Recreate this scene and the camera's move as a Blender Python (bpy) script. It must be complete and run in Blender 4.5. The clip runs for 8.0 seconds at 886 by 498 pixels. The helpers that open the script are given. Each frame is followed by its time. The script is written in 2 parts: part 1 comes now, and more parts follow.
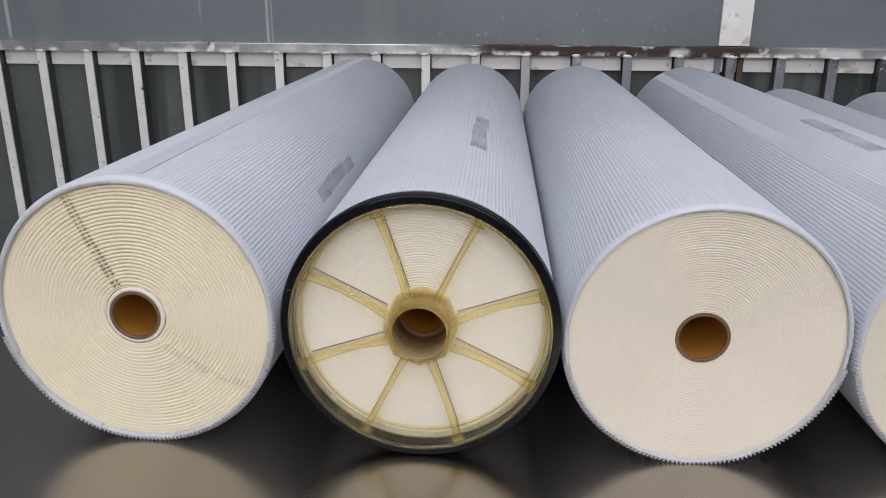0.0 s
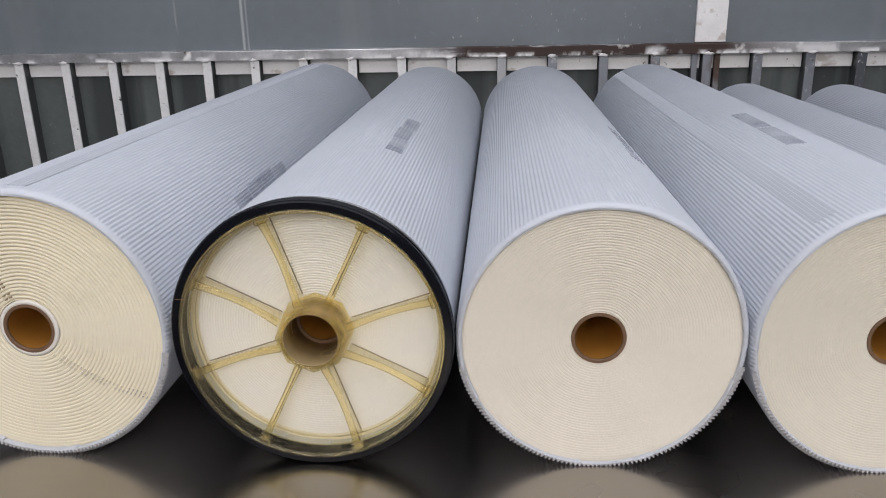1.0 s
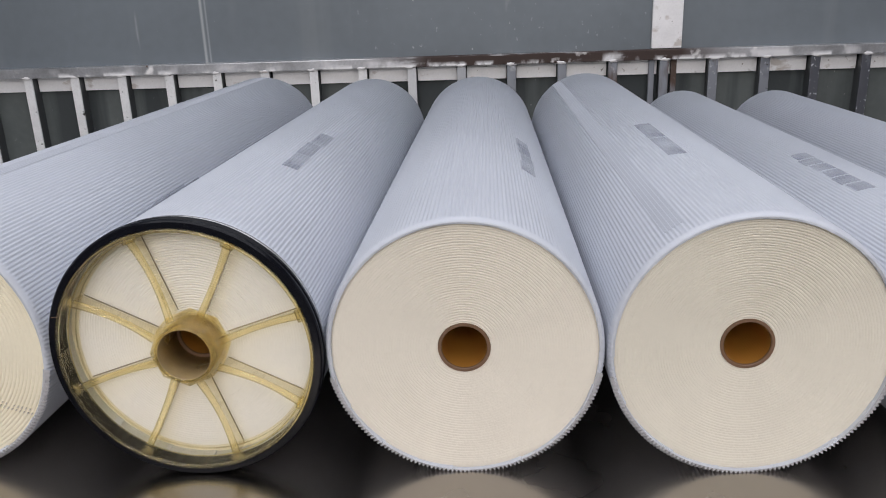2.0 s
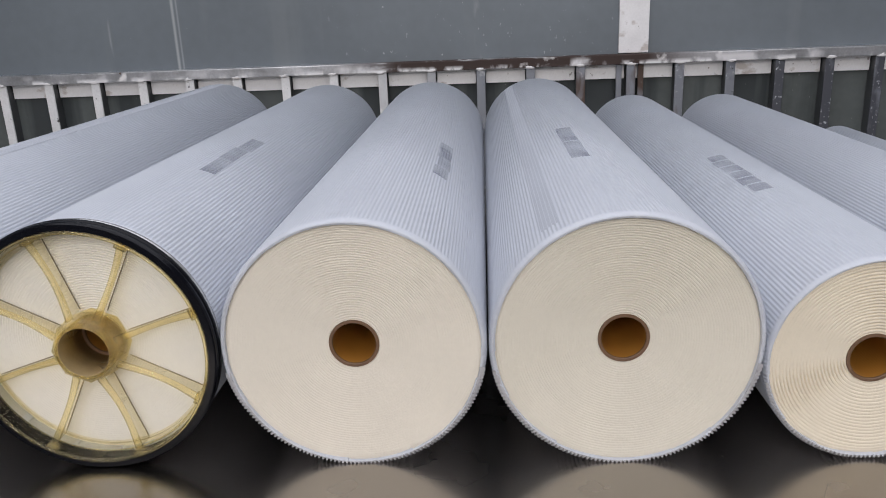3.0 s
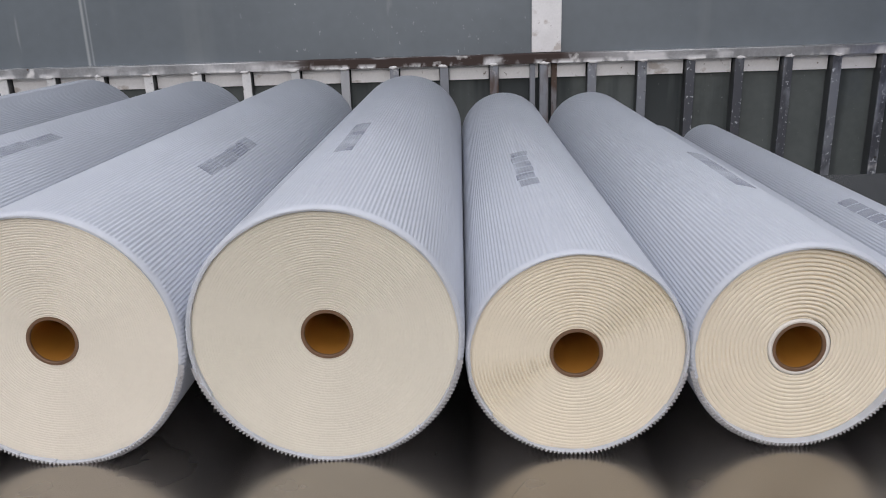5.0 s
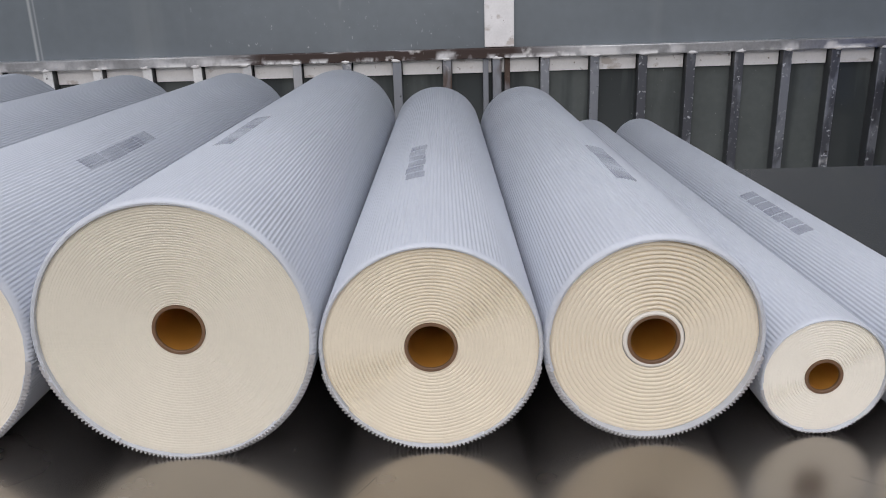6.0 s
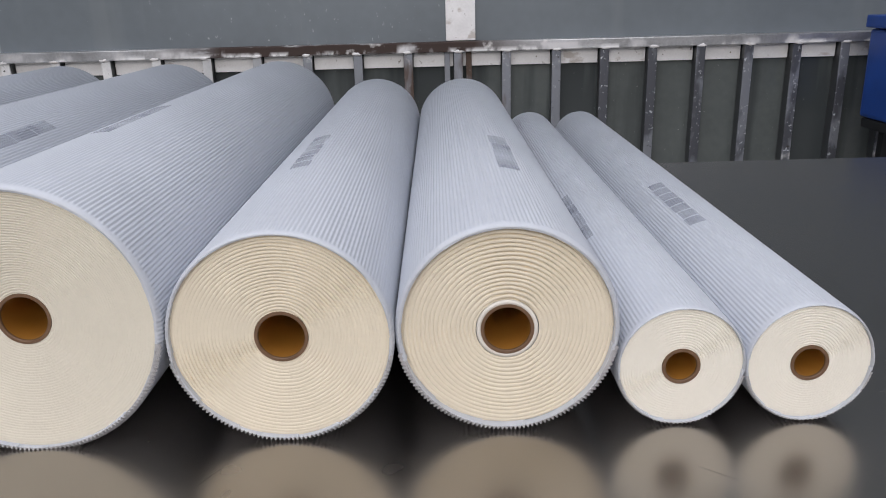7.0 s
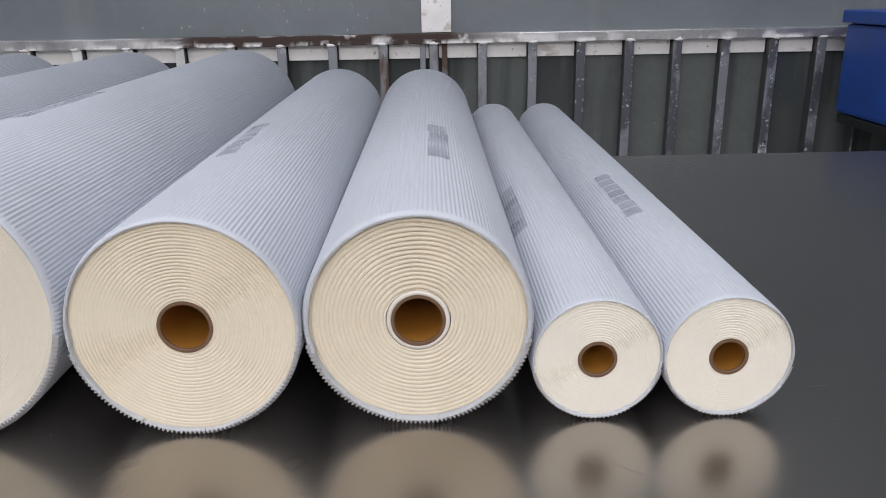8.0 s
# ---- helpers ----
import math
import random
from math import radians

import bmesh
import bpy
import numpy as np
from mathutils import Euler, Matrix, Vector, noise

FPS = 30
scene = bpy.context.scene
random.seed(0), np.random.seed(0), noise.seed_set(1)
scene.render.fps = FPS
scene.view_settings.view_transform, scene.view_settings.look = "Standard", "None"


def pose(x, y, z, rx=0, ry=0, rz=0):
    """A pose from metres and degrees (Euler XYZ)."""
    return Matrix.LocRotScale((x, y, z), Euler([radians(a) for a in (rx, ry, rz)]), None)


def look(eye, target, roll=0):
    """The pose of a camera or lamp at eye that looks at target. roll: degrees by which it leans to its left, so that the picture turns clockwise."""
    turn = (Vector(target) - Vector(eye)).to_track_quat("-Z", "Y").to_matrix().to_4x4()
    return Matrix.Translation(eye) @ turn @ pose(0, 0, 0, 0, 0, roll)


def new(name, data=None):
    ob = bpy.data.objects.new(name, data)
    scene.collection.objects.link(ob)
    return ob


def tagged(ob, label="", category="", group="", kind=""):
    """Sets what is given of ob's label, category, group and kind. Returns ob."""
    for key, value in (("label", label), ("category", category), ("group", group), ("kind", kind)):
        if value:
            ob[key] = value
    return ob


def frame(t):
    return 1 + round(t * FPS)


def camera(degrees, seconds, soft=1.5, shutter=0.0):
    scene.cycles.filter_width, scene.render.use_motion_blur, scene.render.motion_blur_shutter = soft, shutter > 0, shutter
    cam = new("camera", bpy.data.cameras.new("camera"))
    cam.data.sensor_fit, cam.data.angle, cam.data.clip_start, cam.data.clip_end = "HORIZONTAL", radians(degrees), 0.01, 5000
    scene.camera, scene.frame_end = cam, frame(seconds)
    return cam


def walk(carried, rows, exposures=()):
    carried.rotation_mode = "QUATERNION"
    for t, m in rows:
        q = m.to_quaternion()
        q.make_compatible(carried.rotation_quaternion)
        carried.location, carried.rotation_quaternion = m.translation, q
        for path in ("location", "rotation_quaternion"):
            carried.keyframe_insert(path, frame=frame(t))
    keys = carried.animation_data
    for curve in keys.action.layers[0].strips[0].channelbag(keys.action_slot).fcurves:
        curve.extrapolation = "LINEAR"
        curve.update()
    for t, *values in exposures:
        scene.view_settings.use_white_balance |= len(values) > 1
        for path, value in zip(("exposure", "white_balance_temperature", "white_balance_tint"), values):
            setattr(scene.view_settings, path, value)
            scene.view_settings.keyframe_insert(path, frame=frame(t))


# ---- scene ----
cam = camera(59.6, 8.0, soft=1.0)
PATH = [
    (0, (0.043, -0.531, 1.144), (-0.085, 1.361, 0.509), 0.3),
    (0.5, (0.08, -0.524, 1.143), (-0.062, 1.367, 0.509), -0.5),
    (1, (0.127, -0.519, 1.142), (-0.017, 1.374, 0.515), -1.2),
    (1.5, (0.176, -0.521, 1.15), (0.042, 1.375, 0.53), -1.7),
    (3, (0.306, -0.55, 1.152), (0.192, 1.354, 0.55), -2.3),
    (3.5, (0.354, -0.552, 1.154), (0.24, 1.352, 0.553), -2.3),
    (4, (0.415, -0.547, 1.155), (0.313, 1.359, 0.556), -2.0),
    (4.5, (0.468, -0.538, 1.145), (0.387, 1.368, 0.546), -1.9),
    (6, (0.613, -0.526, 1.13), (0.599, 1.377, 0.517), -1.7),
    (6.5, (0.667, -0.523, 1.125), (0.663, 1.379, 0.507), -1.7),
    (7, (0.718, -0.521, 1.119), (0.721, 1.38, 0.496), -1.5),
    (7.5, (0.751, -0.511, 1.111), (0.762, 1.388, 0.483), -1.2),
    (8, (0.778, -0.508, 1.109), (0.799, 1.388, 0.473), -1.0),
]
walk(cam, [(t, look(eye, target, roll)) for t, eye, target, roll in PATH],
     [(0.0, 0.02, 6480, 11), (3.0, -0.02, 6420, 11.5), (4.5, -0.06, 6400, 11.5), (6.0, 0.0, 6420, 11), (8.0, 0.09, 6440, 11)])

# ---- world and light ----
T = 0.8                       # height of the steel tabletop
world = bpy.data.worlds.new("world")
scene.world = world
world.use_nodes = True
wn = world.node_tree
sky = wn.nodes.new("ShaderNodeTexSky")
sky.sky_type, sky.sun_disc = "NISHITA", False
sky.sun_elevation, sky.sun_rotation = radians(50), radians(200)
wn.links.new(sky.outputs[0], wn.nodes["Background"].inputs[0])
wn.nodes["Background"].inputs[1].default_value = 0.05


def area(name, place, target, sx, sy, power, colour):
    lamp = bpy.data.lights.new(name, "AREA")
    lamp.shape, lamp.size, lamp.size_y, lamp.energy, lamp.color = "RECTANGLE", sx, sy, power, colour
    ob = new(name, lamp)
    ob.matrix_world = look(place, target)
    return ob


# two unseen area lamps, added: cool from above, warm from behind the camera
area("added_top_lamp", (0.3, -0.7, 4.05), (0.3, -0.7, 0), 5.0, 5.2, 132, (0.96, 0.96, 1.0))
area("added_back_lamp", (0.3, -4.42, 3.1), (0.3, -3.42, 2.75), 4.6, 1.6, 116, (1.0, 0.95, 0.90))


# ---- materials ----
def material(name, colour, rough=0.5, metal=0.0, vary=0.12, scale=8.0, bump=0.0, bump_scale=200.0, stretch=(1, 1, 1)):
    """A surface whose colour and gloss drift at two scales, with a fine relief."""
    m = bpy.data.materials.new(name)
    m.use_nodes = True
    t = m.node_tree
    b = t.nodes["Principled BSDF"]
    b.inputs["Metallic"].default_value = metal
    co = t.nodes.new("ShaderNodeTexCoord")
    mp = t.nodes.new("ShaderNodeMapping")
    mp.inputs["Scale"].default_value = stretch
    t.links.new(co.outputs["Object"], mp.inputs["Vector"])
    big = t.nodes.new("ShaderNodeTexNoise")
    big.inputs["Scale"].default_value, big.inputs["Detail"].default_value = scale, 4
    fine = t.nodes.new("ShaderNodeTexNoise")
    fine.inputs["Scale"].default_value, fine.inputs["Detail"].default_value = scale * 14, 3
    for n in (big, fine):
        t.links.new(mp.outputs[0], n.inputs["Vector"])
    add = t.nodes.new("ShaderNodeMath")
    add.operation = "MULTIPLY_ADD"
    add.inputs[1].default_value = 0.4
    t.links.new(fine.outputs["Fac"], add.inputs[0])
    t.links.new(big.outputs["Fac"], add.inputs[2])
    ramp = t.nodes.new("ShaderNodeValToRGB")
    ramp.color_ramp.elements[0].position, ramp.color_ramp.elements[1].position = 0.4, 1.0
    ramp.color_ramp.elements[0].color = (*[c * (1 - vary) for c in colour], 1)
    ramp.color_ramp.elements[1].color = (*[min(1, c * (1 + vary)) for c in colour], 1)
    t.links.new(add.outputs[0], ramp.inputs[0])
    t.links.new(ramp.outputs[0], b.inputs["Base Color"])
    rr = t.nodes.new("ShaderNodeMapRange")
    rr.inputs["From Min"].default_value, rr.inputs["From Max"].default_value = 0.4, 1.0
    rr.inputs["To Min"].default_value, rr.inputs["To Max"].default_value = rough * 0.85, min(1, rough * 1.15)
    t.links.new(add.outputs[0], rr.inputs["Value"])
    t.links.new(rr.outputs[0], b.inputs["Roughness"])
    if bump:
        bn = t.nodes.new("ShaderNodeTexNoise")
        bn.inputs["Scale"].default_value = bump_scale
        t.links.new(mp.outputs[0], bn.inputs["Vector"])
        bp = t.nodes.new("ShaderNodeBump")
        bp.inputs["Strength"].default_value, bp.inputs["Distance"].default_value = bump, 0.001
        t.links.new(bn.outputs["Fac"], bp.inputs["Height"])
        t.links.new(bp.outputs[0], b.inputs["Normal"])
    return m


def mixed(m, colour, mask, rough=None, metal=None):
    """Lays a second colour over m where mask (a socket of m's tree) is 1."""
    t = m.node_tree
    b = t.nodes["Principled BSDF"]
    mx = t.nodes.new("ShaderNodeMix")
    mx.data_type = "RGBA"
    old = b.inputs["Base Color"].links[0].from_socket
    t.links.new(old, mx.inputs["A"])
    mx.inputs["B"].default_value = (*colour, 1)
    t.links.new(mask, mx.inputs["Factor"])
    t.links.new(mx.outputs["Result"], b.inputs["Base Color"])
    for key, value in (("Roughness", rough), ("Metallic", metal)):
        if value is not None:
            mf = t.nodes.new("ShaderNodeMix")
            s = b.inputs[key]
            if s.links:
                t.links.new(s.links[0].from_socket, mf.inputs["A"])
            else:
                mf.inputs["A"].default_value = s.default_value
            mf.inputs["B"].default_value = value
            t.links.new(mask, mf.inputs["Factor"])
            t.links.new(mf.outputs["Result"], s)


def spots(m, scale, low, high, stretch=(1, 1, 1), offset=(0, 0, 0), detail=5):
    """A mask of noise above a threshold, in m's tree."""
    t = m.node_tree
    co = t.nodes.new("ShaderNodeTexCoord")
    mp = t.nodes.new("ShaderNodeMapping")
    mp.inputs["Scale"].default_value, mp.inputs["Location"].default_value = stretch, offset
    t.links.new(co.outputs["Object"], mp.inputs["Vector"])
    n = t.nodes.new("ShaderNodeTexNoise")
    n.inputs["Scale"].default_value, n.inputs["Detail"].default_value = scale, detail
    t.links.new(mp.outputs[0], n.inputs["Vector"])
    r = t.nodes.new("ShaderNodeMapRange")
    r.inputs["From Min"].default_value, r.inputs["From Max"].default_value = low, high
    t.links.new(n.outputs["Fac"], r.inputs["Value"])
    return r.outputs[0]


WRAP = material("white_netting", (0.565, 0.59, 0.645), 0.5, 0, 0.04, 6, 0.10, 900)
WRAP.node_tree.nodes["Principled BSDF"].inputs["Subsurface Weight"].default_value = 0.35
WRAP.node_tree.nodes["Principled BSDF"].inputs["Subsurface Radius"].default_value = (0.0022, 0.0022, 0.0023)
FACE = material("cream_membrane", (0.80, 0.74, 0.635), 0.7, 0, 0.05, 14, 0.3, 500)
FACE_WARM = material("yellowish_membrane", (0.84, 0.765, 0.59), 0.65, 0, 0.06, 14, 0.3, 500)
FACE_PALE = material("pale_membrane", (0.91, 0.865, 0.77), 0.65, 0, 0.04, 14, 0.3, 500)
FACE_TAN = material("tan_membrane", (0.82, 0.735, 0.59), 0.68, 0, 0.06, 14, 0.3, 500)
FACE_DULL = material("greyish_membrane", (0.745, 0.695, 0.59), 0.7, 0, 0.05, 14, 0.3, 500)
GAP = material("dark_gap", (0.27, 0.20, 0.12), 0.8)
FAINT = material("faint_gap", (0.60, 0.55, 0.46), 0.8)
GLUE = material("pale_glue", (0.80, 0.76, 0.70), 0.5, 0, 0.05, 40)
NETCUT_SHADE = material("shaded_netting_edge", (0.43, 0.425, 0.44), 0.7, 0, 0.12, 60, 0.4, 900)
mixed(NETCUT_SHADE, (0.24, 0.235, 0.25), spots(NETCUT_SHADE, 420, 0.60, 0.68))
TUBE = material("brown_tube", (0.40, 0.18, 0.032), 0.35, 0, 0.06, 6)
RIM = material("dark_brown_rim", (0.16, 0.09, 0.05), 0.5, 0, 0.2, 60)
PRINT = material("grey_print", (0.32, 0.34, 0.40), 0.6, 0, 0.1, 60)
BAND = material("grey_netting", (0.47, 0.493, 0.545), 0.5, 0, 0.05, 10, 0.3, 900)
RUBBER = material("black_rubber", (0.003, 0.0034, 0.006), 0.2, 0, 0.2, 30, 0.1, 300)
FILM = material("clear_tape", (0.6, 0.6, 0.6), 0.12, 0.6, 0.3, 60)
RUBBER.node_tree.nodes["Principled BSDF"].inputs["Specular IOR Level"].default_value = 0.22
STEEL = material("table_steel", (0.38, 0.355, 0.33), 0.26, 1.0, 0.04, 1.2)
GALV = material("bright_steel", (0.89, 0.88, 0.89), 0.42, 0.1, 0.25, 12, 0.3, 150)
PLATE = material("whitewashed_steel", (0.88, 0.865, 0.87), 0.5, 0.1, 0.12, 10, 0.2, 150)
WALL = material("grey_painted_steel", (0.165, 0.188, 0.208), 0.38, 0, 0.12, 2.0, 0.1, 60)
PANEL = material("dark_glossy_panel", (0.112, 0.124, 0.122), 0.18, 0, 0.2, 3.0)
PLAIN = material("plain_plaster", (0.42, 0.42, 0.42), 0.8, 0, 0.1, 2)
FLOORM = material("concrete", (0.38, 0.38, 0.37), 0.6, 0, 0.15, 3)
BLUE = material("blue_plastic", (0.016, 0.065, 0.30), 0.4, 0, 0.2, 10)
BAR_SHADE = material("shaded_web_steel", (0.10, 0.105, 0.11), 0.4, 0.4, 0.2, 10)
SCRATCH = material("scratch_mark", (0.16, 0.15, 0.14), 0.5, 0.5)
DARK = material("dark_steel", (0.04, 0.042, 0.045), 0.4, 0.6, 0.2, 10)


def stretch_mask(m, low, high, soft, scale, threshold, stretch=(1, 1, 1), up=False):
    """A mask for a stretch of the place along x (or z), broken up by noise."""
    t = m.node_tree
    g = t.nodes.new("ShaderNodeNewGeometry")
    sep = t.nodes.new("ShaderNodeSeparateXYZ")
    t.links.new(g.outputs["Position"], sep.inputs[0])
    mp = t.nodes.new("ShaderNodeMapping")
    mp.inputs["Scale"].default_value = stretch
    t.links.new(g.outputs["Position"], mp.inputs["Vector"])
    n = t.nodes.new("ShaderNodeTexNoise")
    n.inputs["Scale"].default_value, n.inputs["Detail"].default_value = scale, 5
    t.links.new(mp.outputs[0], n.inputs["Vector"])
    out = None
    for a, b in ((low - soft, low + soft), (high + soft, high - soft)):
        r = t.nodes.new("ShaderNodeMapRange")
        r.inputs["From Min"].default_value, r.inputs["From Max"].default_value = a, b
        t.links.new(sep.outputs["Z" if up else "X"], r.inputs["Value"])
        if out is None:
            out = r.outputs[0]
        else:
            mul = t.nodes.new("ShaderNodeMath")
            mul.operation = "MULTIPLY"
            t.links.new(out, mul.inputs[0])
            t.links.new(r.outputs[0], mul.inputs[1])
            out = mul.outputs[0]
    r = t.nodes.new("ShaderNodeMapRange")
    r.inputs["From Min"].default_value, r.inputs["From Max"].default_value = threshold, threshold + 0.08
    t.links.new(n.outputs["Fac"], r.inputs["Value"])
    mul = t.nodes.new("ShaderNodeMath")
    mul.operation = "MULTIPLY"
    t.links.new(out, mul.inputs[0])
    t.links.new(r.outputs[0], mul.inputs[1])
    return mul.outputs[0]


RAIL = material("worn_rail_steel", (0.58, 0.585, 0.61), 0.36, 0.9, 0.3, 10, 0.4, 120)
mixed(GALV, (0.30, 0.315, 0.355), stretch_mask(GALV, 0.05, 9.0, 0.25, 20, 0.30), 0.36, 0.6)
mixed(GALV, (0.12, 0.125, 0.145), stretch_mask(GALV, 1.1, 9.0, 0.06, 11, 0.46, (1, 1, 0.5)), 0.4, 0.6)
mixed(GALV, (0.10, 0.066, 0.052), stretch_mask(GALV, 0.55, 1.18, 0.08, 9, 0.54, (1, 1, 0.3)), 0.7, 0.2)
mixed(GALV, (0.62, 0.64, 0.68), stretch_mask(GALV, 0.9, 9.0, 0.1, 90, 0.62), 0.5, 0.3)
mixed(GALV, (0.06, 0.055, 0.05), stretch_mask(GALV, -9, 9, 0.1, 40, 0.67), 0.7, 0.2)
mixed(RAIL, (0.050, 0.031, 0.026), stretch_mask(RAIL, -0.12, 0.98, 0.14, 9, 0.33, (0.5, 1, 2)), 0.7, 0.1)
mixed(RAIL, (0.12, 0.08, 0.06), spots(RAIL, 30, 0.68, 0.72), 0.7, 0.2)
mixed(RAIL, (0.86, 0.84, 0.83), spots(RAIL, 17, 0.62, 0.72, offset=(3, 1, 2)), 0.6, 0.0)
mixed(RAIL, (0.88, 0.87, 0.88), stretch_mask(RAIL, 0.930, 0.954, 0.006, 15, 0.50, (1, 1, 0.6), True), 0.6, 0.0)
mixed(RAIL, (0.72, 0.71, 0.72), stretch_mask(RAIL, 0.930, 0.968, 0.006, 7, 0.56, (1, 1, 0.6), True), 0.6, 0.1)
mixed(PLATE, (0.62, 0.57, 0.54), stretch_mask(PLATE, -9, 9, 0.1, 16, 0.61, (1, 1, 1.5)), 0.6)
mixed(PLATE, (0.16, 0.11, 0.08), stretch_mask(PLATE, -0.4, 9, 0.2, 55, 0.66), 0.7)
mixed(PANEL, (0.36, 0.37, 0.38), stretch_mask(PANEL, -1.75, -0.85, 0.1, 26, 0.66, (1, 1, 0.6)), 0.4)
mixed(PANEL, (0.055, 0.062, 0.064), spots(PANEL, 5, 0.52, 0.60, (1, 1, 0.08), (2, 0, 0)), 0.15)
mixed(PANEL, (0.34, 0.35, 0.34), spots(PANEL, 120, 0.72, 0.76), 0.4)
mixed(WALL, (0.46, 0.48, 0.49), spots(WALL, 70, 0.735, 0.78), 0.5)
mixed(WALL, (0.22, 0.24, 0.25), spots(WALL, 7, 0.58, 0.85, (1, 1, 0.10)), 0.5)
mixed(WALL, (0.48, 0.50, 0.52), stretch_mask(WALL, -0.15, 0.72, 0.12, 75, 0.68, (1, 1, 0.6)), 0.5)
for x, w, thr in ((-0.724, 0.004, 0.30), (-0.709, 0.0015, 0.40), (-0.95, 0.003, 0.45), (-0.86, 0.012, 0.56), (0.30, 0.02, 0.58), (-1.62, 0.006, 0.4)):
    mixed(WALL, (0.40, 0.42, 0.43), stretch_mask(WALL, x - w, x + w, 0.003, 6, thr, (1, 1, 0.3)), 0.5)

AMBER = bpy.data.materials.new("amber_clear_plastic")
AMBER.use_nodes = True
at = AMBER.node_tree
ab = at.nodes["Principled BSDF"]
ab.inputs["Base Color"].default_value = (0.99, 0.915, 0.66, 1)
ab.inputs["Coat Weight"].default_value = 1.0
ab.inputs["Coat Roughness"].default_value = 0.06
ab.inputs["Roughness"].default_value = 0.04
ab.inputs["IOR"].default_value = 1.22
ab.inputs["Transmission Weight"].default_value = 0.94


def see_through(m, tint, share):
    """Lets a share of the light straight through a thin plastic."""
    t = m.node_tree
    clear = t.nodes.new("ShaderNodeBsdfTransparent")
    clear.inputs[0].default_value = (*tint, 1)
    mix = t.nodes.new("ShaderNodeMixShader")
    if isinstance(share, float):
        mix.inputs[0].default_value = share
    else:
        t.links.new(share, mix.inputs[0])
    t.links.new(t.nodes["Principled BSDF"].outputs[0], mix.inputs[1])
    t.links.new(clear.outputs[0], mix.inputs[2])
    t.links.new(mix.outputs[0], t.nodes["Material Output"].inputs["Surface"])


see_through(AMBER, (0.985, 0.93, 0.72), 0.55)
WEB = material("pale_yellow_web", (0.97, 0.87, 0.60), 0.1, 0, 0.05, 20)
WEB.node_tree.nodes["Principled BSDF"].inputs["Transmission Weight"].default_value = 0.5
see_through(WEB, (0.985, 0.945, 0.82), 0.78)
SLEEVE = material("olive_amber_sleeve", (0.46, 0.35, 0.19), 0.15, 0, 0.15, 60)
see_through(SLEEVE, (0.95, 0.85, 0.6), 0.3)
LINE = material("dark_amber_edge", (0.22, 0.17, 0.09), 0.3)
CLEAR = material("clear_yellowish_plastic", (0.95, 0.925, 0.84), 0.08, 0, 0.05, 20)
CLEAR.node_tree.nodes["Principled BSDF"].inputs["Transmission Weight"].default_value = 0.96
CLEAR.node_tree.nodes["Principled BSDF"].inputs["IOR"].default_value = 1.15
see_through(CLEAR, (0.97, 0.95, 0.88), 0.82)
see_through(PRINT, (1, 1, 1), spots(PRINT, 30, -0.35, 1.0, (1, 0.6, 1), detail=1))


# ---- building helpers ----
def thing(name, place, label, category, group="", kind=""):
    ob = new(name)
    ob.location = place
    ob.empty_display_size = 0.05
    return tagged(ob, label, category, group, kind)


def part(name, bm, mat, parent=None, label="", smooth=False):
    me = bpy.data.meshes.new(name)
    bm.normal_update()
    bm.to_mesh(me)
    bm.free()
    me.materials.append(mat)
    if smooth:
        for p in me.polygons:
            p.use_smooth = True
    ob = new(name, me)
    ob.parent = parent
    return tagged(ob, label)


def box(x0, x1, y0, y1, z0, z1, bevel=0.0, bm=None):
    one = bmesh.new()
    bmesh.ops.create_cube(one, size=1, matrix=Matrix.Translation(((x0 + x1) / 2, (y0 + y1) / 2, (z0 + z1) / 2)) @ Matrix.Diagonal((x1 - x0, y1 - y0, z1 - z0, 1)))
    if bevel:
        bmesh.ops.bevel(one, geom=one.edges[:], offset=bevel, segments=2, affect="EDGES", profile=0.6)
    if bm is None:
        return one
    me = bpy.data.meshes.new("piece")
    one.to_mesh(me)
    one.free()
    bm.from_mesh(me)
    bpy.data.meshes.remove(me)
    return bm


def lathe(profile, n=96, closed=True):
    """Turns a profile of (radius, y) about the y axis."""
    bm = bmesh.new()
    rings = []
    for r, y in profile:
        rings.append([bm.verts.new((r * math.cos(2 * math.pi * k / n), y, r * math.sin(2 * math.pi * k / n))) for k in range(n)])
    if closed:
        rings.append(rings[0])
    for a, b in zip(rings, rings[1:]):
        for k in range(n):
            bm.faces.new((a[k], b[k], b[(k + 1) % n], a[(k + 1) % n]))
    bmesh.ops.recalc_face_normals(bm, faces=bm.faces)
    return bm


# ---- room ----
def setting(name, bm, mat, label):
    return tagged(part(name, bm, mat), label, "", "", "structure")


setting("floor", box(-4, 5, -4.6, 2.6, -0.1, 0), FLOORM, "grey concrete workshop floor below the table")
roof = box(-4, -2.2, -4.6, 2.6, 4.1, 4.2)
box(2.8, 5, -4.6, 2.6, 4.1, 4.2, 0, roof)
box(-2.2, 2.8, -4.6, -3.3, 4.1, 4.2, 0, roof)
box(-2.2, 2.8, 1.9, 2.6, 4.1, 4.2, 0, roof)
setting("ceiling", roof, PLAIN, "plain pale unseen ceiling with an opening for the added lamp")
back = box(-4, -2.0, -4.6, -4.45, 0, 4.1)
box(2.6, 5, -4.6, -4.45, 0, 4.1, 0, back)
box(-2.0, 2.6, -4.6, -4.45, 0, 2.25, 0, back)
box(-2.0, 2.6, -4.6, -4.45, 3.95, 4.1, 0, back)
setting("wall_south", back, PLAIN, "plain pale unseen wall with an opening for the added lamp")
window = tagged(new("added_window_1"), "unseen window frame added around the lamp opening", "window", "", "structure")
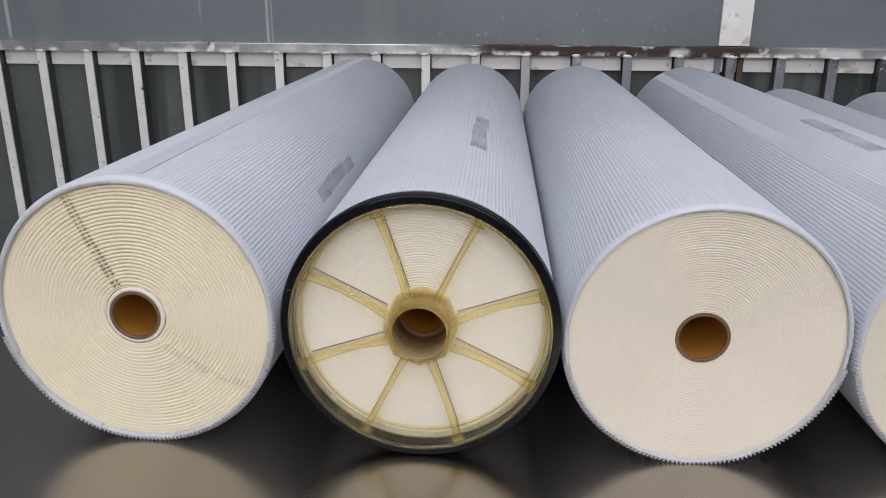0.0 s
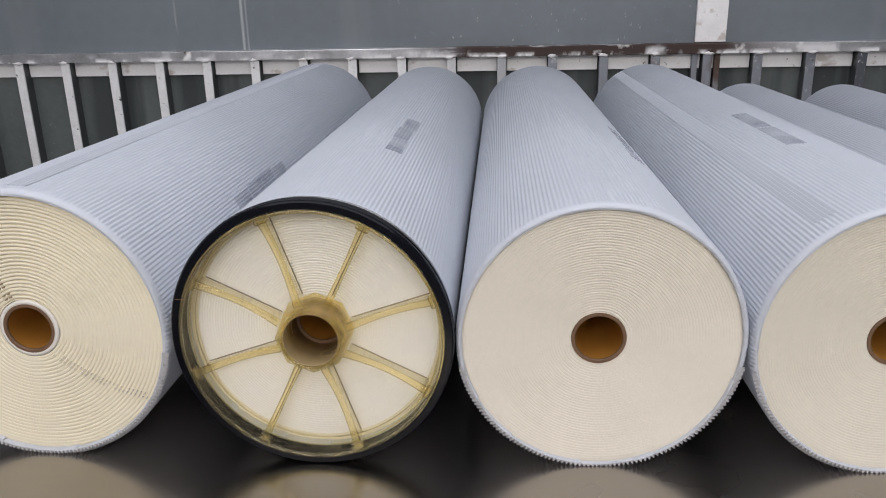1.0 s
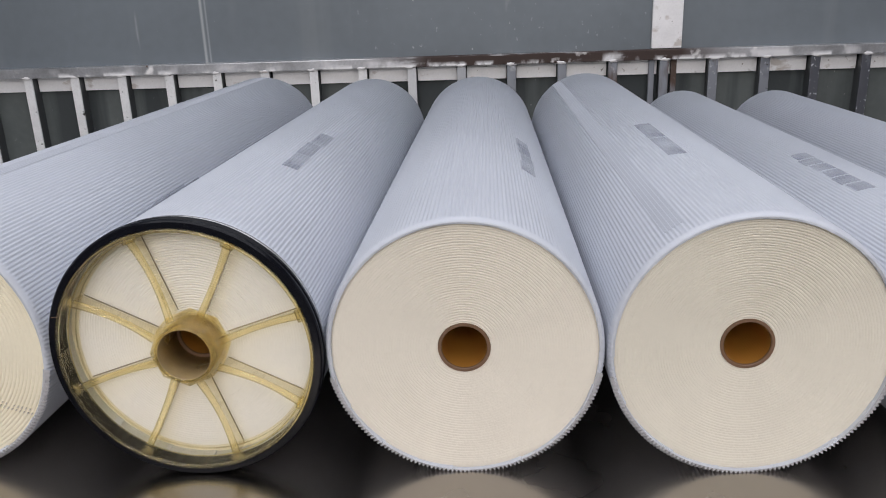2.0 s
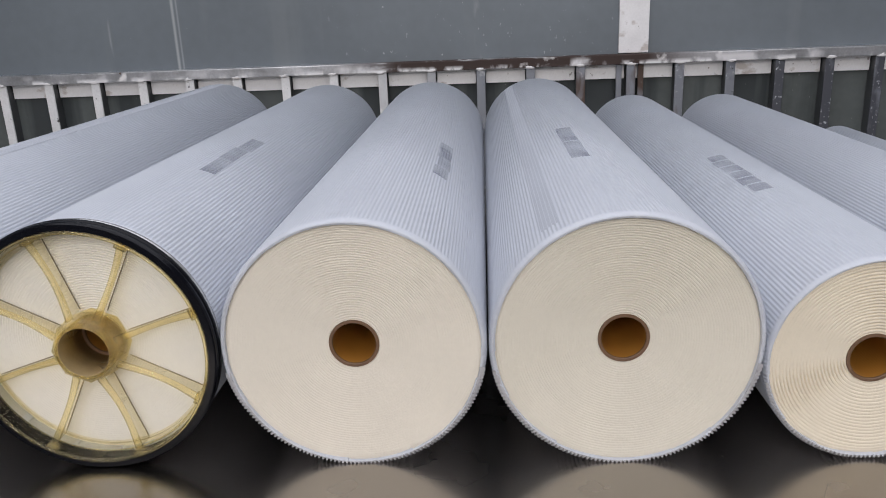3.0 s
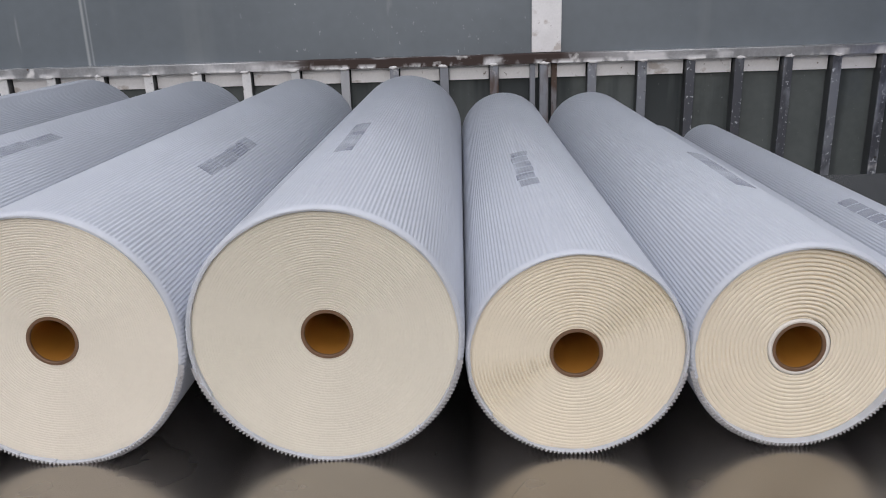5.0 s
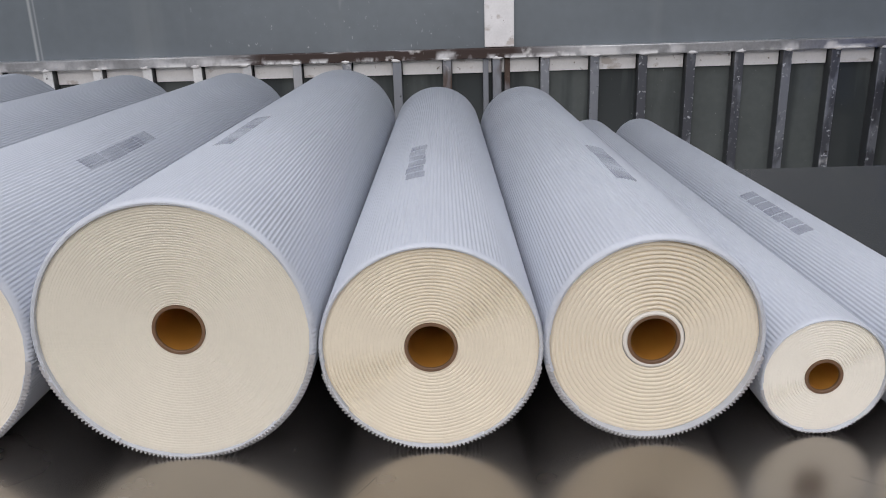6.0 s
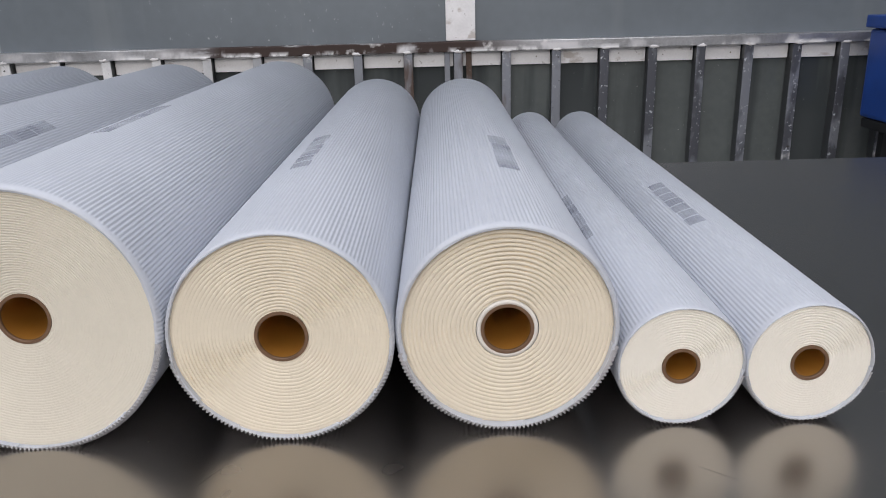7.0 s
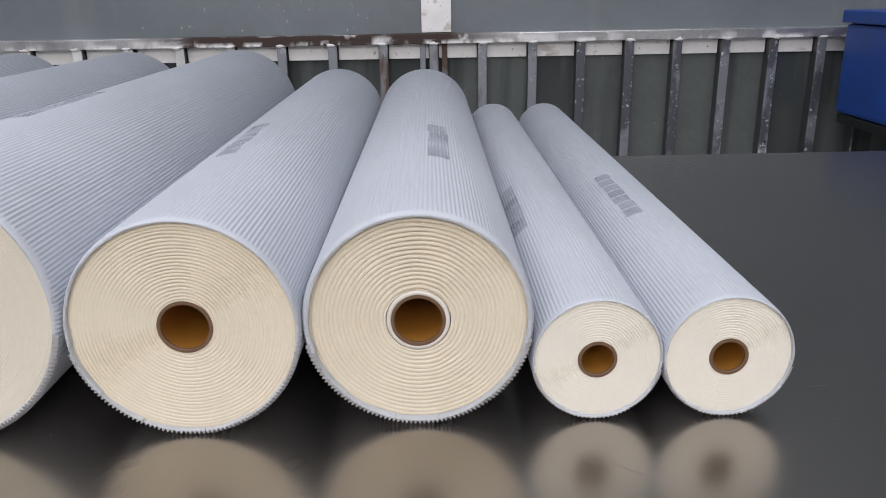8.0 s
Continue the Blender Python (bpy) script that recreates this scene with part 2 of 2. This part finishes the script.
for x0, x1, z0, z1 in ((-2.0, 2.6, 2.25, 2.30), (-2.0, 2.6, 3.90, 3.95), (-2.0, -1.95, 2.30, 3.90), (2.55, 2.6, 2.30, 3.90), (-0.5, -0.46, 2.30, 3.90), (1.06, 1.10, 2.30, 3.90)):
    part("added_window_frame", box(x0, x1, -4.56, -4.50, z0, z1, 0.004), PLAIN, window)
setting("wall_west", box(-4.15, -4, -4.6, 2.6, 0, 4.1), PLAIN, "plain pale side wall")
setting("wall_east", box(5, 5.15, -4.6, 2.6, 0, 4.1), PLAIN, "plain pale side wall")

WY = 2.10                     # face of the painted wall above the rail
RB, RT = 0.944, 0.976         # underside and top of the rail
setting("wall_north", box(-4, 5, WY, WY + 0.06, RT, 4.1), WALL, "grey-green painted steel wall with drips and scuffs")
setting("wall_panel_low", box(-4, 5, WY + 0.010, WY + 0.1, 0, RB), PANEL, "dark glossy painted panel behind the upright bars")
setting("rail", box(-4, 5, WY - 0.045, WY + 0.04, RB, RT, 0.003), RAIL, "scuffed steel rail with rust and weld spots")
setting("wall_post", box(0.750, 0.846, WY - 0.014, WY - 0.001, RT + 0.002, 4.1, 0.002), PLATE, "whitish flat steel post on the painted wall")

BARS = [0.625 - 0.1635 * k for k in range(18, -1, -1)] + [0.788 + 0.1568 * k + (0.006 if k > 1 else 0) for k in range(14)]
for k, x in enumerate(BARS):
    bar = thing("upright_bar", (x, WY, 0), "scuffed bright steel bar standing under the rail", "steel bar", "bars under the rail")
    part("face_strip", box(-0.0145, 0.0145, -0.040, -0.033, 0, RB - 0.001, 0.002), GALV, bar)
    weld = bmesh.new()
    bmesh.ops.create_icosphere(weld, subdivisions=2, radius=1)
    for v in weld.verts:
        v.co = v.co * (1 + 0.8 * noise.noise(v.co * 2.2 + Vector((x * 9, 0, 0))))
    bmesh.ops.transform(weld, verts=weld.verts, matrix=Matrix.Translation((0.004 * math.sin(x * 40), -0.0435, RB + 0.002)) @ Matrix.Diagonal((0.017, 0.0022, 0.006, 1)))
    part("weld", weld, PLATE, bar, "whitish weld smudge", True)
    part("shaded_side", box(-0.0125, 0.0125, -0.0328, 0.009, 0, RB - 0.001, 0.001), BAR_SHADE, bar, "side of the bar, shade put into its dark colour")
    if k + 1 < len(BARS):
        plate = thing("filler_plate", (x, WY, 0), "whitish worn steel plate between two bars", "steel plate", "plates under the rail")
        gap = BARS[k + 1] - x
        part("plate", box(0.016, gap - 0.016, -0.006, 0.009, RB - 0.048, RB - 0.001, 0.002), PLATE, plate)
for x in (0.752, 0.823):
    bar = thing("flat_bar", (x, WY, 0), "thin rusty flat bar beside an upright bar", "steel bar", "flat bars below the post")
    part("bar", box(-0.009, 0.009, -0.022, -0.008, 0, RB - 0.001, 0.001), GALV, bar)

# ---- table ----
table = thing("steel_table", (0, 0, 0), "dark brushed stainless steel worktable with a reflecting top", "table")
part("tabletop", box(-0.5, 2.9, -0.26, 0.955, T - 0.04, T, 0.003), STEEL, table)
for lx in (-0.45, 1.2, 2.85):
    for ly in (-0.20, 0.9):
        part("leg", box(lx - 0.025, lx + 0.025, ly - 0.025, ly + 0.025, 0, T - 0.041, 0.003), GALV, table)
for x, y, a, n in ((0.905, -0.062, -38, 0.028), (0.88, -0.055, -32, 0.012), (1.15, 0.06, 10, 0.02), (0.55, -0.05, 60, 0.025), (1.085, 0.045, 4, 0.02), (1.10, 0.02, -3, 0.016), (1.075, -0.005, 6, 0.012)):
    scratch = box(-n / 2, n / 2, -0.00012, 0.00012, T, T + 0.0001)
    bmesh.ops.rotate(scratch, verts=scratch.verts, cent=(0, 0, 0), matrix=Matrix.Rotation(radians(a), 3, "Z"))
    bmesh.ops.translate(scratch, verts=scratch.verts, vec=(x, y, 0))
    part("scratch", scratch, SCRATCH, table, "fine scratch")


# ---- membrane rolls ----
def rib_radius(R, ribs, a):
    """Outer radius of the netting at the angle a: flat-topped ribs along the roll."""
    return R - 0.00029 + 0.00029 * math.sin(a * ribs)


def lip(R, ribs, inner, teeth, seed, a, j):
    """Radius and shift of the netting's front end at the angle a, for its three rounded rows: smooth above, toothed below."""
    low = min(1, max(0, 0.3 - math.sin(a)))
    ribbed = rib_radius(R, ribs, a) - teeth * low * (1 - math.sin(a * ribs))
    r = ribbed * low + (R - 0.0003) * (1 - low) - (0.62 * inner, 0.30 * inner, 0.0)[j]
    dy = 0.0012 * noise.noise((math.cos(a) * 4 + R * 50, math.sin(a) * 4, seed)) + 0.0005 * noise.noise((math.cos(a) * 22, math.sin(a) * 22, seed + 5))
    return r, dy * (1 - 0.4 * j)


def cut_edge(R, ribs, y0, inner, teeth, seed, high):
    """The netting's open cut round the end's lower half, its shade put into grey."""
    bm = bmesh.new()
    n = ribs * 8
    rings = []
    for k in range(int(n * 0.53), int(n * 0.975)):
        a = 2 * math.pi * k / n
        ragged = 0.12 * noise.noise((a * 9, seed, 2))
        ring = [(R - inner - 0.0002, 0.0003)]
        for j, y in enumerate((0.0, 0.0014, 0.0038)):
            r, dy = lip(R, ribs, inner, teeth, seed, a, j)
            fade = min(1, 6 * min(k / n - 0.53, 0.975 - k / n) + ragged + 0.2)
            ring.append((r + 0.00015 if j else r, (y + dy) * max(0.1, fade) - 0.00035))
        rings.append([bm.verts.new((r * math.cos(a), y0 + y, max(r * math.sin(a), r - R - high))) for r, y in ring])
    for p, q in zip(rings, rings[1:]):
        for c in range(3):
            bm.faces.new((p[c], q[c], q[c + 1], p[c + 1]))
    return bm


def wrap_mesh(R, L, ribs, y0=0.0, inner=0.0035, teeth=0.0006, seed=0.0, high=1.0):
    """The netting: ribs that run out into a smooth lip over the top and a toothed cut edge below, its layers ending in steps."""
    n = ribs * 8
    rows = [y0, y0 + 0.0014, y0 + 0.0042, y0 + 0.0075, L]
    rnd = random.Random(round(seed * 1000))
    cuts, at = [], 0.0
    while at < 360:
        cuts.append((at, rnd.uniform(14, 34), rnd.uniform(0.0007, 0.0016)))
        at += cuts[-1][1]
    verts, faces = [], []
    for j, y in enumerate(rows):
        for k in range(n):
            a = 2 * math.pi * k / n
            r, dy = lip(R, ribs, inner, teeth, seed, a, j) if j < 3 else (rib_radius(R, ribs, a), 0.0)
            verts.append((r * math.cos(a), y + dy, max(r * math.sin(a), r - R - high)))
    for deep in (0.0006, 0.014):
        for k in range(n):
            a = 2 * math.pi * k / n
            start, wide, step = [c for c in cuts if c[0] <= math.degrees(a) + 1e-6][-1]
            low = min(1, max(0.15, 0.5 - math.sin(a)))
            r = R - inner - low * step * min(1, (math.degrees(a) - start) / wide)
            verts.append((r * math.cos(a), y0 + deep, max(r * math.sin(a), 0.0012 - high)))
    for k in range(n):
        a = 2 * math.pi * k / n
        verts.append(((R - inner) * math.cos(a), L, (R - inner) * math.sin(a)))
    order = [7, 6, 5, 0, 1, 2, 3, 4, 7]
    for p, q in zip(order, order[1:]):
        for k in range(n):
            k2 = (k + 1) % n
            faces.append((p * n + k, p * n + k2, q * n + k2, q * n + k))
    me = bpy.data.meshes.new("netting")
    me.from_pydata(verts, [], faces)
    return me


def end_mesh(r0, r1, pitch, depth, y0=0.0, seed=0, n=176, loose_at=(), dish=0.0):
    """The wound end: one spiral of leaves, each a rounded ridge with a groove between."""
    turns = max(2, round((r1 - r0) / pitch))
    pitch = (r1 - r0) / turns
    shape = ((0.0, 1.0), (0.09, 0.35), (0.20, 0.0), (0.80, 0.0), (0.91, 0.35))
    verts, faces = [], []
    cols = (turns + 1) * len(shape) + 2
    for k in range(n + 1):
        a = 2 * math.pi * k / n
        for c in range(cols):
            f, d = shape[c % len(shape)]
            r = r0 + pitch * (c // len(shape) - 1 + f + k / n)
            wob = 0.25 * pitch * noise.noise((math.cos(a) * 2.5, math.sin(a) * 2.5, seed + c // len(shape) * 0.35))
            r = min(r1 - 0.0006 * max(0, noise.noise((math.cos(a) * 5, math.sin(a) * 5, seed))), max(r0, r + wob))
            loose = 0.22 + 1.05 * math.exp(-((a - 1.45) / 0.65) ** 2) + 0.35 * noise.noise((math.cos(a) * 2, math.sin(a) * 2, seed + 9.1))
            for at in loose_at:
                off = (math.degrees(a) - at + 180) % 360 - 180
                loose += 1.6 * math.exp(-(off / 14) ** 2)
            deep = depth * d * max(0.1, loose)
            edge = 0.0015 * max(0.0, (r - r1 + 0.006) / 0.006) ** 2
            bow = 0.0005 * noise.noise((r * 30 * math.cos(a), r * 30 * math.sin(a), seed + 4.0))
            if c == cols - 1:
                deep = 0.012
            hollow = dish * max(0.0, (r - r0) / (r1 - r0)) ** 1.3
            verts.append((r * math.cos(a), y0 + deep + edge + bow - hollow, r * math.sin(a)))
    for k in range(n):
        for c in range(cols - 1):
            p, q = k * cols + c, (k + 1) * cols + c
            faces.append((p, q, q + 1, p + 1))
    me = bpy.data.meshes.new("wound_end")
    me.from_pydata(verts, [], faces)
    return me


def mesh_part(name, me, mat, parent, label="", smooth=True, flat=0):
    me.materials.append(mat)
    if smooth:
        for p in me.polygons:
            p.use_smooth = p.index >= flat
    ob = new(name, me)
    ob.parent = parent
    return tagged(ob, label)


def patch(R, ribs, a0, a1, y0, y1, lift, n=None, cols=1, smooth=False):
    """A strip that follows the ribs between two angles (degrees, counted from +x over the top)."""
    bm = bmesh.new()
    a0, a1 = radians(a0), radians(a1)
    n = n or max(4, int((a1 - a0) * ribs * 8 / (2 * math.pi)))
    grid = []
    for k in range(n + 1):
        a = a0 + (a1 - a0) * k / n
        r = (R if smooth else rib_radius(R, ribs, a)) + lift
        grid.append([bm.verts.new((r * math.cos(a), y0 + (y1 - y0) * c / cols, r * math.sin(a))) for c in range(cols + 1)])
    for p, q in zip(grid, grid[1:]):
        for c in range(cols):
            bm.faces.new((p[c], p[c + 1], q[c + 1], q[c]))
    return bm


def slots(r0, r1, pitch, a0, a1, y, wide, columns, seed):
    """Short dark gaps between the layers, in columns from the tube to the rim."""
    bm = bmesh.new()
    rnd = random.Random(seed)
    n = int((r1 - r0) / pitch)
    for i in range(n):
        r = r0 + (r1 - r0) * i / n
        for c in range(columns):
            if rnd.random() < 0.15:
                continue
            a = radians(a0 + (a1 - a0) * i / n) + (c - columns / 2) * wide * 1.7 / r
            w = wide * rnd.uniform(0.6, 1.1)
            m = Matrix.Rotation(-a, 4, "Y") @ Matrix.Translation((r, y, 0)) @ Matrix.Diagonal((pitch * (rnd.uniform(0.22, 0.36) if wide < 0.003 else 0.16), 0.0018, w, 1))
            bmesh.ops.create_cube(bm, size=1, matrix=m)
    return bm


def membrane_roll(x, y, R, L, tube_r, pitch, depth, label, yaw=0.0, face=None, band=None, print_at=None, face_y=0.0, glue=0.0, wrap_y=-0.0025, seams=(), lift=0.0, rim=0.0026, loose_at=(), tube_y=None, dish=0.0, sag=0.0, cut=True):
    roll = thing("membrane_roll", (x, y, T + R + lift - sag), label, "membrane roll", "rolls on the table")
    roll.rotation_euler = (0, 0, radians(yaw))
    ribs = round(2 * math.pi * R / 0.0034)
    mesh_part("wrap", wrap_mesh(R, L, ribs, wrap_y - dish, rim, 0.0009 if rim > 0.0022 else 0.00025, x, R + lift - sag), WRAP, roll, "ribbed white plastic netting wrap", flat=ribs * 24)
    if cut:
        part("cut_edge", cut_edge(R, ribs, wrap_y - dish, rim, 0.0009 if rim > 0.0022 else 0.00025, x, R + lift - sag), NETCUT_SHADE, roll, "toothed cut edge of the netting, its shade put into grey")
    mesh_part("wound_end", end_mesh(tube_r + glue + 0.0005, R - rim + 0.0003, pitch, depth, face_y, x * 7, loose_at=loose_at, dish=dish), face or FACE, roll, "cream wound membrane layers")
    part("back_end", lathe([(tube_r, L - 0.004), (R - 0.0035, L - 0.004), (R - 0.0035, L - 0.008), (tube_r, L - 0.008)], 48), FACE, roll)
    if glue:
        part("glue_ring", lathe([(tube_r + 0.0002, face_y - 0.0006), (tube_r + glue, face_y), (tube_r + glue, face_y + 0.004), (tube_r + 0.0002, face_y + 0.004)], 64), GLUE, roll, "pale ring of set glue", True)
    w = 0.0021
    end_y, face_y = face_y, face_y if tube_y is None else tube_y
    part("core_tube", lathe([(tube_r - 0.0002, face_y + 0.0015), (tube_r - 0.0002, L), (tube_r - w, L), (tube_r - w, face_y + 0.0015)], 64), TUBE, roll, "brown plastic core tube", False)
    part("tube_rim", lathe([(tube_r + 0.0004, face_y - 0.0008), (tube_r + 0.0004, face_y + 0.0014), (tube_r - w - 0.0002, face_y + 0.0014), (tube_r - w - 0.0002, face_y - 0.0003), (tube_r - w + 0.0004, face_y - 0.0009)], 64), RIM, roll, "dark brown cut edge of the tube")
    part("added_plug", lathe([(0.0005, L * 0.3), (tube_r - w - 0.0003, L * 0.3), (tube_r - w - 0.0003, L * 0.31), (0.0005, L * 0.31)], 32), TUBE, roll)
    if band:
        part("overlap_strip", patch(R, ribs, band[0], band[1], 0.010, L - 0.002, -0.00008, cols=2, smooth=True), BAND, roll, "greyish overlap of the netting")
    if print_at:
        a0, a1, y0, y1, rows = print_at
        step = (y1 - y0) / rows
        for k in range(rows):
            da = 0.6 * math.sin(k * 2.3 + x * 9)
            part("print_bar", patch(R, ribs, a0 + da, a1 + da, y0 + k * step, y0 + k * step + step * (0.975 if rows < 5 else 0.9), 0.0003), PRINT, roll, "grey printed bar on the netting")
    for k, (a0, a1, columns, wide, dark) in enumerate(seams):
        part("layer_gap", slots(tube_r + glue + 0.004, R - 0.005, pitch, a0, a1, end_y - 0.0003, wide, columns, k + x), GAP if dark else FAINT, roll, "small gaps between the layers")["kind"] = "stuff"
    return roll


BIG = "thick white membrane roll in ribbed netting, cream end"
MID = "medium white membrane roll in ribbed netting, cream end"
SLIM = "slim white membrane roll in ribbed netting, pale end"
membrane_roll(-0.228, -0.004, 0.1095, 1.02, 0.0195, 0.0029, 0.0024, BIG + ", coarse layers", face=FACE_WARM, band=(83, 92), print_at=(20, 28, 0.2, 0.375, 4), glue=0.0035, wrap_y=-0.004, rim=0.0050, sag=0.0025, seams=((119, 115, 2, 0.0024, True), (-47, -32, 2, 0.002, False)))
capped = membrane_roll(-0.0093, 0.007, 0.1030, 1.01, 0.0195, 0.0020, 0.0007, "thick white membrane roll with an amber spoked end cap", print_at=(65, 74, 0.195, 0.382, 3), face_y=0.002, tube_y=0.016, wrap_y=-0.0060, lift=0.0017, rim=0.0045, cut=False, face=FACE_PALE)
membrane_roll(0.2, 0.003, 0.1045, 1.02, 0.0195, 0.0020, 0.0008, BIG, print_at=(50, 59, 0.215, 0.395, 4), wrap_y=-0.0030, dish=0.0080, rim=0.0045, sag=0.0035)
membrane_roll(0.41, 0.0058, 0.1045, 1.02, 0.0195, 0.0020, 0.0008, BIG + ", overlap strip", face=FACE_DULL, band=(118, 127), print_at=(91, 101, 0.2, 0.385, 2), wrap_y=-0.0030, dish=0.0115, rim=0.0045, sag=0.0035)
membrane_roll(0.598, 0.002, 0.0838, 1.025, 0.0195, 0.0026, 0.0014, MID, face=FACE_TAN, print_at=(95, 108, 0.212, 0.39, 6), wrap_y=-0.0035, dish=0.0055, rim=0.0034, sag=0.0008, loose_at=(202, 42))
membrane_roll(0.765, 0.005, 0.0835, 0.99, 0.0195, 0.0033, 0.0030, MID + ", coarse layers", wrap_y=-0.006, face=FACE_TAN, print_at=(70, 84, 0.182, 0.355, 4), glue=0.0035, rim=0.0045, sag=0.0005)
membrane_roll(0.896, 0.004, 0.0490, 0.996, 0.0140, 0.0020, 0.0007, SLIM, rim=0.0021, wrap_y=-0.0025, face=FACE_PALE, print_at=(123, 145, 0.207, 0.37, 4), loose_at=(35, 205))
membrane_roll(0.993, 0.004, 0.0490, 0.99, 0.0140, 0.0020, 0.0007, SLIM + ", last in row", rim=0.0021, wrap_y=-0.0025, face=FACE_PALE, print_at=(99, 119, 0.222, 0.39, 7), loose_at=(32,))


# ---- end cap of the second roll ----
def end_cap(roll):
    cap = part("end_cap", lathe([(0.0972, -0.0205), (0.0972, 0.0015), (0.0935, 0.0015), (0.0935, 0.0002), (0.0950, -0.0010), (0.0955, -0.0090), (0.0944, -0.0098), (0.0944, -0.0116), (0.0957, -0.0124), (0.0961, -0.0195), (0.0966, -0.0206)], 128), CLEAR, roll, "clear yellowish plastic barrel", False)
    part("front_lip", lathe([(0.0954, -0.0206), (0.0958, -0.0222), (0.0974, -0.0226), (0.0980, -0.0208)], 128), AMBER, cap, "clear amber lip", True)
    part("inner_lip", lathe([(0.0932, -0.0107), (0.0938, -0.0116), (0.0943, -0.0107), (0.0938, -0.0098)], 128), AMBER, cap, "clear amber lip", True)
    part("back_lip", lathe([(0.0912, 0.0002), (0.0914, -0.0012), (0.0934, -0.0012), (0.0934, 0.0012), (0.0914, 0.0012)], 128), CLEAR, cap, "clear step against the wound end")
    part("seal_ring", lathe([(0.0981, -0.0205), (0.0986, -0.0212), (0.1030, -0.0206), (0.1040, -0.0196), (0.1046, -0.0178), (0.1046, -0.0160), (0.1034, -0.0150), (0.1034, -0.0140), (0.1047, -0.0130), (0.1047, -0.0104), (0.1036, -0.0094), (0.0984, -0.0094), (0.0984, -0.0060), (0.0974, -0.0060), (0.0974, -0.0200)], 160), RUBBER, cap, "black rubber seal ring")
    part("seal_joint", box(-0.0972, -0.0925, -0.0215, -0.0209, 0.0310, 0.0313), RIM, cap, "thin joint across the seal ring")
    part("tape_band", lathe([(0.1031, -0.0092), (0.1040, -0.0090), (0.1040, -0.0052), (0.1031, -0.0040)], 160), FILM, cap, "shiny clear tape band", True)
    part("hub", lathe([(0.0228, -0.0205), (0.0246, -0.0215), (0.0272, -0.0195), (0.0288, 0.0008), (0.0228, 0.0012)], 8), AMBER, cap, "clear amber eight-sided hub")
    part("hub_sleeve", lathe([(0.0206, -0.0225), (0.0216, -0.0242), (0.0227, -0.0225), (0.0227, 0.0012), (0.0206, 0.0012)], 64), AMBER, cap, "clear amber sleeve", True)
    part("sleeve_liner", lathe([(0.0203, -0.0222), (0.0205, -0.0222), (0.0205, 0.0158), (0.0196, 0.0158), (0.0199, -0.0215)], 64), SLEEVE, cap, "olive tinted lining of the hub", True)
    for k in range(8):
        turn = Matrix.Rotation(-radians(18.4 + 45 * k), 3, "Y")
        bm = bmesh.new()
        steps, rings = 12, []
        for i in range(steps + 1):
            f = i / steps
            r = 0.0262 + (0.0936 - 0.0262) * f
            y = -0.0180 + 0.0052 * math.sin(math.pi * f)
            w = 0.0042 + 0.0014 * (2 * f - 1) ** 2
            rings.append([bm.verts.new((r, y + dy, dz * w)) for dy, dz in ((-0.0016, -0.35), (-0.0016, 0.35), (-0.0010, 0.55), (0.0010, 0.55), (0.0022, 0.30), (0.0022, -0.30), (0.0010, -0.55), (-0.0010, -0.55))])
        for p, q in zip(rings, rings[1:]):
            for c in range(8):
                bm.faces.new((p[c], p[(c + 1) % 8], q[(c + 1) % 8], q[c]))
        bm.faces.new(rings[0])
        bm.faces.new(rings[-1][::-1])
        bmesh.ops.recalc_face_normals(bm, faces=bm.faces)
        bmesh.ops.rotate(bm, verts=bm.verts, cent=(0, 0, 0), matrix=turn)
        part("spoke", bm, AMBER, cap, "clear amber spoke")
        web = bmesh.new()
        top = [web.verts.new((0.0280 + 0.0652 * i / 10, -0.0157 + 0.0052 * math.sin(math.pi * i / 10), 0.0008)) for i in range(11)]
        low = [web.verts.new((0.0280 + 0.0652 * i / 10, 0.0004, 0.0008)) for i in range(11)]
        for i in range(10):
            web.faces.new((top[i], top[i + 1], low[i + 1], low[i]))
        bmesh.ops.solidify(web, geom=web.faces[:], thickness=0.0016)
        bmesh.ops.rotate(web, verts=web.verts, cent=(0, 0, 0), matrix=turn)
        part("spoke_web", web, WEB, cap, "thin clear web of the spoke")
        edge = box(0.0290, 0.0910, 0.0006, 0.0011, -0.0003, 0.0004)
        bmesh.ops.rotate(edge, verts=edge.verts, cent=(0, 0, 0), matrix=turn)
        part("web_edge", edge, LINE, cap, "dark back edge of the web")
        foot = box(0.0918, 0.0953, -0.0208, -0.0158, -0.0050, 0.0050, 0.0012)
        bmesh.ops.rotate(foot, verts=foot.verts, cent=(0, 0, 0), matrix=turn)
        part("spoke_foot", foot, AMBER, cap, "small clear amber block")


end_cap(capped)


# ---- blue bin on a dark stand beyond the table ----
bin_ob = thing("storage_bin", (2.06, 1.55, 0.720), "blue plastic storage bin on a dark steel stand", "bin")
part("shell", box(0, 0.6, 0, 0.4, 0, 0.27, 0.012), BLUE, bin_ob)
part("rim", box(-0.01, 0.61, -0.012, 0.412, 0.272, 0.31, 0.006), BLUE, bin_ob)
for x in (0.05, 0.17, 0.29, 0.41, 0.53):
    part("rib", box(x, x + 0.014, -0.009, -0.001, 0.012, 0.265, 0.002), BLUE, bin_ob)
stand = thing("bin_stand", (2.06, 1.55, -0.015), "dark steel stand below the blue bin", "stand")
part("frame", box(0.0, 0.6, 0.02, 0.38, 0.705, 0.733, 0.003), DARK, stand)
for x in (0.05, 0.52):
    for y in (0.04, 0.33):
        part("leg", box(x, x + 0.045, y, y + 0.03, 0.015, 0.704, 0.003), DARK, stand)
